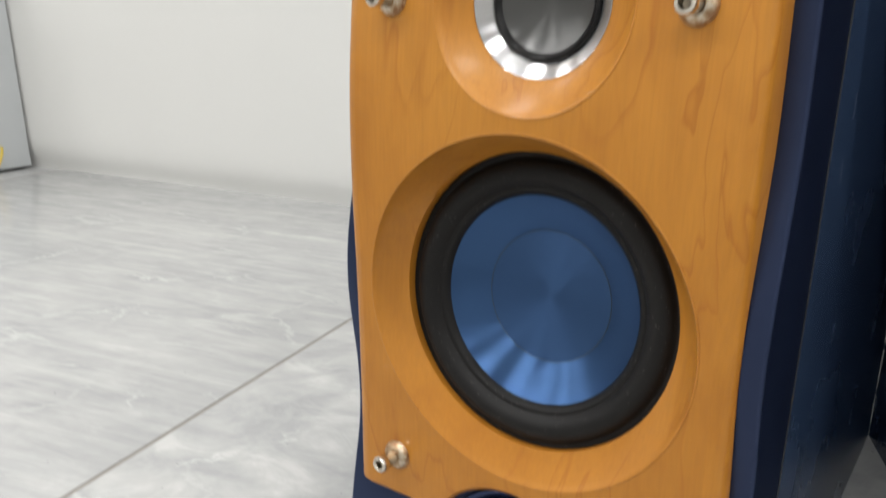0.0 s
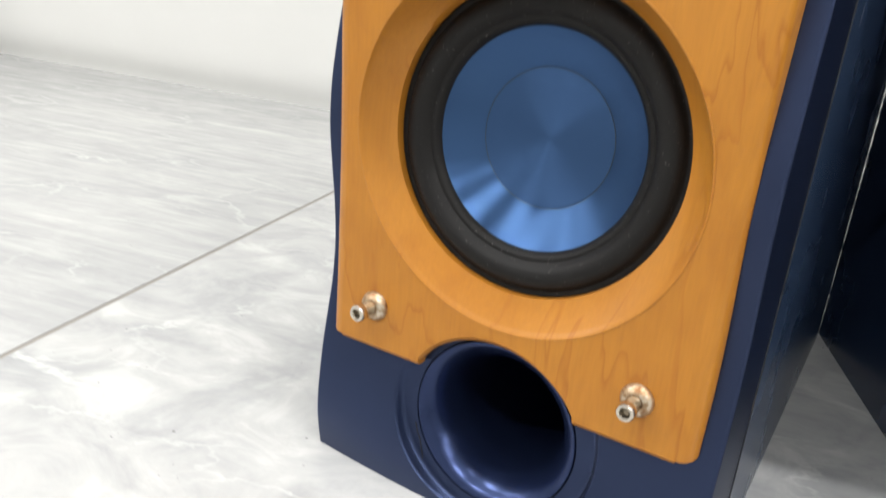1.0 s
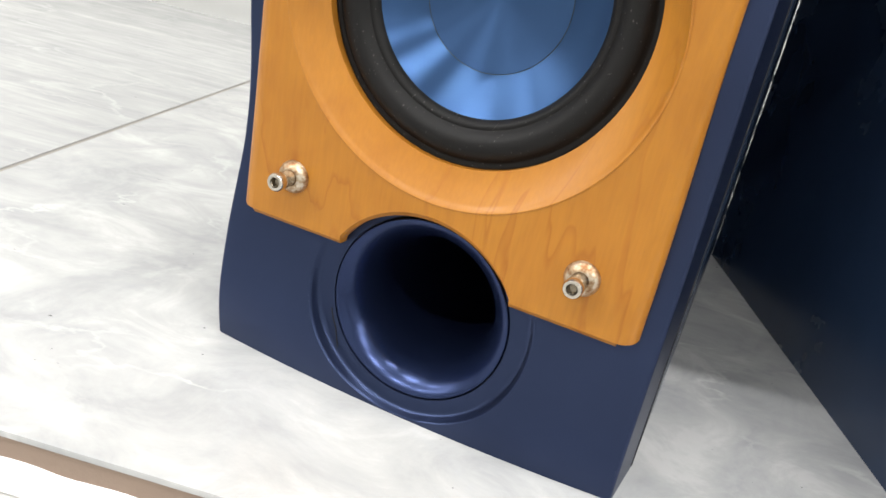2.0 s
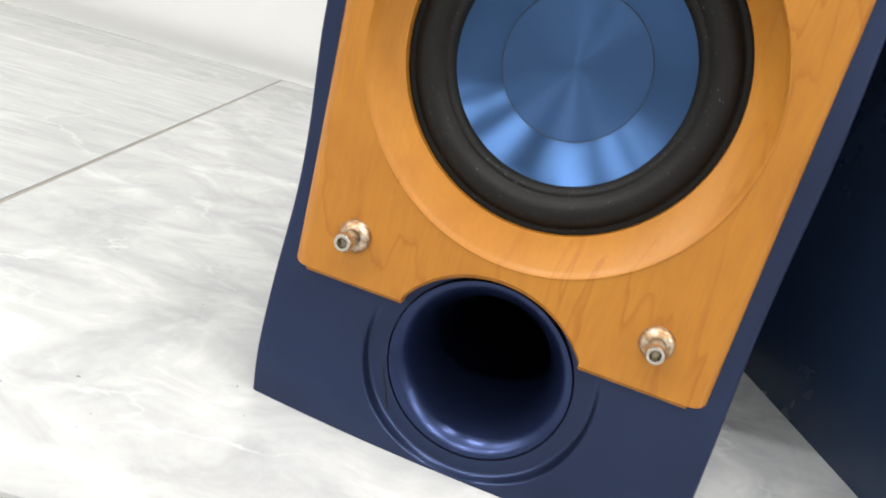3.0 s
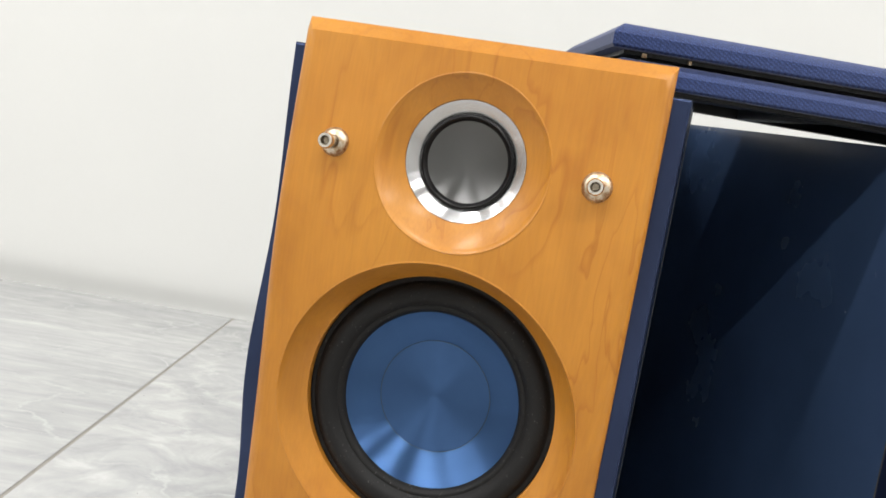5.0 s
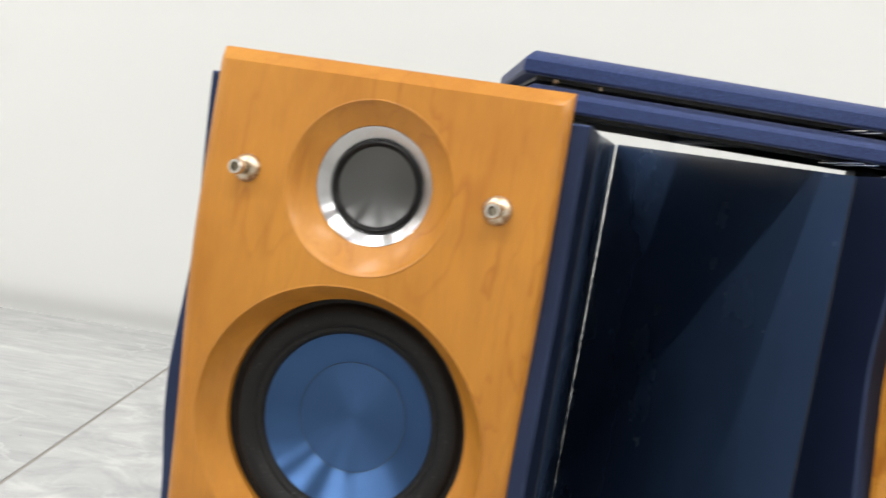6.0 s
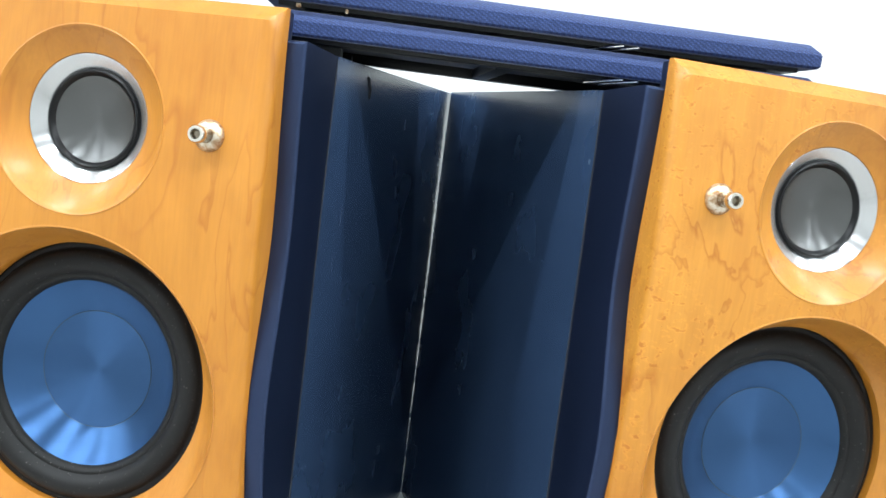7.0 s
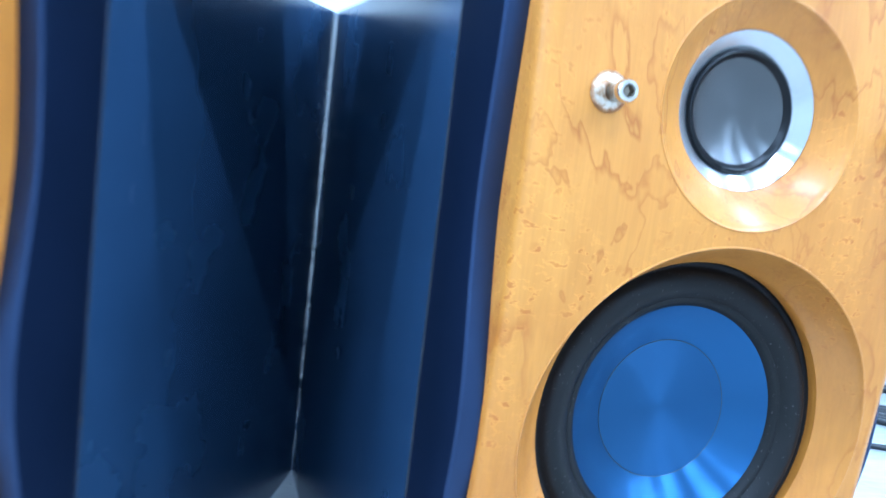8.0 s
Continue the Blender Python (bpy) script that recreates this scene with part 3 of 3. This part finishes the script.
wall_behind()
slab("wall_west", LEFT - 0.12, LEFT, NEAR, 0.0, FLOORZ, TOPZ, ROOM_PAINT, "plain off-white painted side wall of the room")
slab("wall_east", RIGHT, RIGHT + 0.12, NEAR, 0.0, FLOORZ, TOPZ, ROOM_PAINT, "plain off-white painted side wall of the room")
slab("wall_south", LEFT - 0.1, RIGHT + 0.1, NEAR - 0.12, NEAR, FLOORZ, TOPZ, ROOM_PAINT, "plain off-white painted wall across the room")
slab("floor", LEFT - 0.1, RIGHT + 0.1, NEAR - 0.1, 0.1, FLOORZ - 0.1, FLOORZ, FLOOR, "plain grey tiled floor of the room")
slab("ceiling", LEFT - 0.1, RIGHT + 0.1, NEAR - 0.1, 0.1, TOPZ, TOPZ + 0.1, CEILING, "plain white painted ceiling with flat lamps")

# the counter: plaster body, mortar bed, marble tiles with brown edges
counter = slab("counter", LEFT, RIGHT, -DEPTH - 0.004, -0.0005, FLOORZ, -0.0135, WHITE, "white plastered counter topped with grey-white marble tiles", bevel=0.004)
slab("mortar_bed", LEFT, RIGHT, -DEPTH + 0.003, -0.0008, -0.0138, -0.0004, GROUT, "brown grout bed", parent=counter)
JOINT = 0.1035
JOINTS = [LEFT, JOINT - 3.55, JOINT - 2.84, JOINT - 2.13, JOINT - 1.42, JOINT - 0.71, JOINT, JOINT + 0.71, JOINT + 1.42, JOINT + 2.13, RIGHT]


def tiles():
    for a, b in zip(JOINTS, JOINTS[1:]):
        bm = bmesh.new()
        box(bm, a + 0.0015, b - 0.0015, -DEPTH, -0.0015, -0.0022, 0.0, 0.0005)
        t = part("tile", bm, MARBLE if a >= JOINT - 0.001 and a < JOINT + 0.3 else MARBLE_DRAWN, counter)
        bm = bmesh.new()
        box(bm, a + 0.0013, b - 0.0013, -DEPTH + 0.0004, -DEPTH + 0.02, -0.0128, -0.0021)
        part("tile_edge", bm, BISCUIT, t, "brown unglazed tile edge")


def mortar_lip():
    """A rough white line of mortar under the tiles' edge."""
    bm = bmesh.new()
    xs = np.arange(LEFT + 0.2, RIGHT - 0.2, 0.004)
    wav = [0.0012 * noise.noise((x * 60, 0, 0)) + 0.0010 * noise.noise((x * 14, 3, 0)) for x in xs]
    rows = []
    for y, z, k in ((-DEPTH + 0.004, -0.0095, 1.0), (-DEPTH - 0.0030, -0.0100, 1.0), (-DEPTH - 0.0062, -0.0118, 0.6), (-DEPTH - 0.0070, -0.0150, 0.0)):
        rows.append([bm.verts.new((x, y, z + w * k)) for x, w in zip(xs, wav)])
    for a, b in zip(rows, rows[1:]):
        strip(bm, a, b)
    part("mortar_lip", bm, WHITE, counter, "rough white mortar lip")


# ---- lamps of the ceiling ----
def ceiling_lamp(x, y, w, d, watts):
    top = empty("ceiling_light", room_pose(x, y, TOPZ - 0.03), label="slim white ceiling light bar, switched on", category="ceiling light", group="ceiling lights")
    bm = bmesh.new()
    for a, b, c, e in ((-w / 2 - 0.02, w / 2 + 0.02, -d / 2 - 0.02, -d / 2), (-w / 2 - 0.02, w / 2 + 0.02, d / 2, d / 2 + 0.02), (-w / 2 - 0.02, -w / 2, -d / 2, d / 2), (w / 2, w / 2 + 0.02, -d / 2, d / 2)):
        box(bm, a, b, c, e, 0.0, 0.03)
    part("lamp_frame", bm, LAMP_FRAME, top)
    bm = bmesh.new()
    box(bm, -w / 2, w / 2, -d / 2, d / 2, 0.006, 0.012)
    part("diffuser", bm, LAMP, top)
    lamp = bpy.data.lights.new("panel_glow", "AREA")
    lamp.shape, lamp.size, lamp.size_y, lamp.energy, lamp.color = "RECTANGLE", w, d, watts, (1.0, 0.99, 0.975)
    ob = new("panel_glow", lamp)
    ob.matrix_basis = room_pose(x, y, TOPZ - 0.032)
    return top


# two rows of slim bars along the wall, one almost over the counter
for row, watts in ((-1.09, 12.5), (-2.25, 18.5)):
    for lx in (-4.20, -3.00, -1.80, -0.60, 0.60, 1.80, 3.00):
        ceiling_lamp(lx, row, 0.56, 0.045, watts)

# ---- the two speakers ----
R_TURN, R_X, R_Y = 25.2, 0.2749, 0.0580
LEFT_BOX = speaker(pose(0, 0, 0), WOOD, "navy bookshelf speaker with plain honey maple front, grille taken off", 3, 0.0806, 0.07405, 0.337)
RIGHT_BOX = speaker(pose(R_X, R_Y, 0, 0, 0, R_TURN), WOOD_EYES, "navy bookshelf speaker with bird's-eye maple front, turned aside", 8, 0.0806, 0.06735, 0.328)
# this cabinet's outer edge is a little slimmer than its fellow's
SLIM_FROM, SLIM = 0.0625, 0.73
for ob in RIGHT_BOX.children:
    for v in ob.data.vertices:
        if v.co.x > SLIM_FROM:
            v.co.x = SLIM_FROM + (v.co.x - SLIM_FROM) * SLIM


def scuff(parent, name, points, radius, mat, label):
    """A thin raised or sunken mark on a cabinet."""
    bm = bmesh.new()
    tube(bm, points, radius, 6)
    part(name, bm, mat, parent, label)


scuff(LEFT_BOX, "crack", [(-0.0322, 0.0185, 0.0285), (-0.0310, 0.0185, 0.0250), (-0.0292, 0.0185, 0.0215), (-0.0284, 0.0185, 0.0185), (-0.0272, 0.0184, 0.0150), (-0.0278, 0.0183, 0.0128)], 0.00022, INNER, "hairline crack beside the port")
smudges = bmesh.new()
for dy, dz, w, h in ((0.0, 0.0, 0.0022, 0.0026), (0.0034, -0.0036, 0.0018, 0.0034), (-0.0026, 0.0018, 0.0016, 0.0010)):
    y, z = 0.0960 + dy, 0.2745 + dz
    x = 0.0806 - (y - SEAM) / 0.2925 * 0.0066 + 0.0002
    smudges.faces.new([smudges.verts.new((x - 0.0284 * w * math.cos(a), y + w * math.cos(a), z + h * math.sin(a))) for a in (2 * math.pi * k / 10 for k in range(10))])
rnd = random.Random(21)
for k in range(4):
    y, z, tall = rnd.uniform(0.05, 0.16), rnd.uniform(0.06, 0.25), rnd.uniform(0.002, 0.010)
    x = 0.0806 - (y - SEAM) / 0.2925 * 0.0064 + 0.00006
    scuff(LEFT_BOX, "scratch", [(x, y, z), (x - 0.00005, y + rnd.uniform(-0.002, 0.002), z + tall)], 0.00003, SCRATCH, "fine pale scratch")
for k in range(4):
    y, z, tall = rnd.uniform(0.05, 0.20), rnd.uniform(0.06, 0.26), rnd.uniform(0.002, 0.012)
    x = -0.0806 + (y - SEAM) / 0.2835 * 0.0132 - 0.00006
    scuff(RIGHT_BOX, "scratch", [(x, y, z), (x + 0.0001, y + rnd.uniform(-0.002, 0.002), z + tall)], 0.00003, SCRATCH, "fine pale scratch")
part("smudge", smudges, INNER, LEFT_BOX, "dark glue smudge", 0)


# ---- the two grilles, laid across both cabinets ----
def grille(m, label, staples):
    """x along its long side, y back, z up from its lower face."""
    top = empty("speaker_grille", m, label=label, category="speaker grille", group="grilles on the speakers")
    L, D, H, lo, ch = 0.2345, 0.142, 0.0142, 0.0040, 0.0040
    bm = bmesh.new()
    last = None
    for off, z in ((0.0075, lo), (0.0010, lo), (0.0, lo + 0.0010), (0.0, H - ch - 0.0004), (0.0006, H - ch + 0.0006), (ch, H - 0.0003), (ch + 0.0008, H), (0.02, H)):
        row = []
        corners = [(off, off), (L - off, off), (L - off, D - off), (off, D - off)]
        for k in range(4):
            (ax, ay), (bx, by) = corners[k], corners[(k + 1) % 4]
            for i in range(10):
                row.append(bm.verts.new((ax + (bx - ax) * i / 10, ay + (by - ay) * i / 10, z)))
        if last:
            strip(bm, last, row, True)
        last = row
    bm.faces.new(last)
    part("cloth_cover", bm, CLOTH, top, "woven blue cloth with bevelled edges", 25)
    bm = bmesh.new()
    a, w = 0.0065, 0.011
    for x0, x1, y0, y1 in ((a, L - a, a, a + w), (a, L - a, D - a - w, D - a), (a, a + w, a + w, D - a - w), (L - a - w, L - a, a + w, D - a - w), (L * 0.42, L * 0.42 + 0.008, a + w, D - a - w)):
        box(bm, x0, x1, y0, y1, 0.0022, lo + 0.0045, 0.0004)
    part("frame", bm, FRAME, top, "black plastic frame")
    bm = bmesh.new()
    box(bm, a + w, L - a - w, a + w, D - a - w, lo + 0.0035, lo + 0.0042)
    part("cloth_back", bm, CLOTH, top)
    for px in (0.024, L - 0.024):
        for py in (0.022, D - 0.022):
            bm = bmesh.new()
            box(bm, px - 0.008, px + 0.008, py - 0.006, py + 0.006, -0.0012, 0.0060, 0.0008)
            part("peg_socket", bm, FRAME, top)
    for k in range(2):
        bm = bmesh.new()
        x = 0.136 + 0.0065 * k
        tube(bm, [(x, 0.0120, 0.0010), (x + 0.0140, 0.0015, 0.0034)], 0.0006, 8)
        part("wire", bm, STEEL, top, "bright steel wire")
    for x, size in staples:
        bm = bmesh.new()
        box(bm, x, x + size, 0.0040, 0.0062, 0.0016, 0.0034, 0.0003)
        part("staple", bm, NICKEL, top, "rusty steel staple")
    return top


SLOPE = 3.3
grille(Matrix.Translation((0.0452, 0.0500, 0.2824)) @ pose(0, 0, 0, SLOPE, -0.3, 14.4), "navy cloth speaker grille lying face up across both cabinets", ())
grille(Matrix.Translation((0.0438, 0.0496, 0.2962)) @ pose(0, 0, 0, SLOPE, -0.3, 14.4), "navy cloth speaker grille stacked on the other grille", ((0.014, 0.0020), (0.034, 0.0012)))


# ---- clutter ----
def grey_case():
    m = Matrix.Translation((-1.124, 0.468, 0)) @ pose(0, 0, 0, 0, 0, TURN - 4)
    top = empty("equipment_case", m, label="plain grey enamelled equipment case on the counter", category="equipment case")
    bm = bmesh.new()
    box(bm, -0.34, 0.0, -0.112, 0.0, 0.004, 0.31, 0.004)
    for v in bm.verts:
        v.co.x -= 0.12 * v.co.z
    part("case_shell", bm, GREY, top)
    for x in (-0.31, -0.03):
        bm = bmesh.new()
        box(bm, x - 0.012, x + 0.012, -0.05, -0.026, 0.0, 0.006, 0.001)
        part("foot", bm, BLACK, top)


def cable(name, points, radius, mat, label):
    bm = bmesh.new()
    tube(bm, smooth_path(points, 8), radius, 10)
    return tagged(part(name, bm, mat, None, label), category="cable")


grey_case()
cable("yellow_cable", [(-1.07, 0.324, 0.003), (-1.096, 0.378, 0.003), (-1.1025, 0.3955, 0.0045), (-1.1042, 0.4055, 0.0115), (-1.1057, 0.413, 0.028), (-1.1072, 0.4145, 0.04)], 0.0022, YELLOW, "thin yellow cable against the grey case")
cable("black_cable", [(0.42, 0.785, 0.005), (0.52, 0.800, 0.005), (0.60, 0.812, 0.006), (0.70, 0.800, 0.005), (0.80, 0.82, 0.005)], 0.0050, BLACK, "thick black cable lying along the wall")
for k, (dy, r) in enumerate(((0.0, 0.0045), (0.018, 0.0040), (0.038, 0.0045), (-0.012, 0.0040))):
    cable("black_cable", [(0.40, 0.628 + dy, 0.0045), (0.50, 0.672 + dy + 0.004 * k, 0.005 + 0.003 * (k % 2)), (0.56, 0.682 + dy, 0.0045), (0.66, 0.650 + dy * 1.3, 0.0045), (0.80, 0.660 + dy, 0.0045)], r, BLACK, "loose coil of black cable on the counter")
cable("black_cable", [(0.40, 0.550, 0.0028), (0.52, 0.576, 0.0028), (0.60, 0.572, 0.0028), (0.78, 0.555, 0.0028)], 0.0027, BLACK, "single thin black cable on the counter")


def phono_plug():
    top = empty("phono_plug", Matrix.Translation((0.478, 0.512, 0.0062)) @ pose(0, 0, 0, 0, 0, 10), label="red phono plug with a pink sleeve on the counter", category="plug")
    bm = bmesh.new()
    lathe(bm, [(0.0, -0.009), (0.0058, -0.009), (0.0062, -0.007), (0.0062, 0.006), (0.0055, 0.009), (0.0, 0.009)], 0, 0, 24)
    bm.transform(pose(0, 0, 0, 0, 0, -90))
    part("plug_body", bm, RED, top)
    bm = bmesh.new()
    lathe(bm, [(0.0, 0.0085), (0.0042, 0.0085), (0.0036, 0.022), (0.0, 0.022)], 0, 0, 20)
    bm.transform(pose(0, 0, 0, 0, 0, -90))
    part("sleeve", bm, PINK, top, "pink rubber sleeve")


phono_plug()
tiles()
mortar_lip()
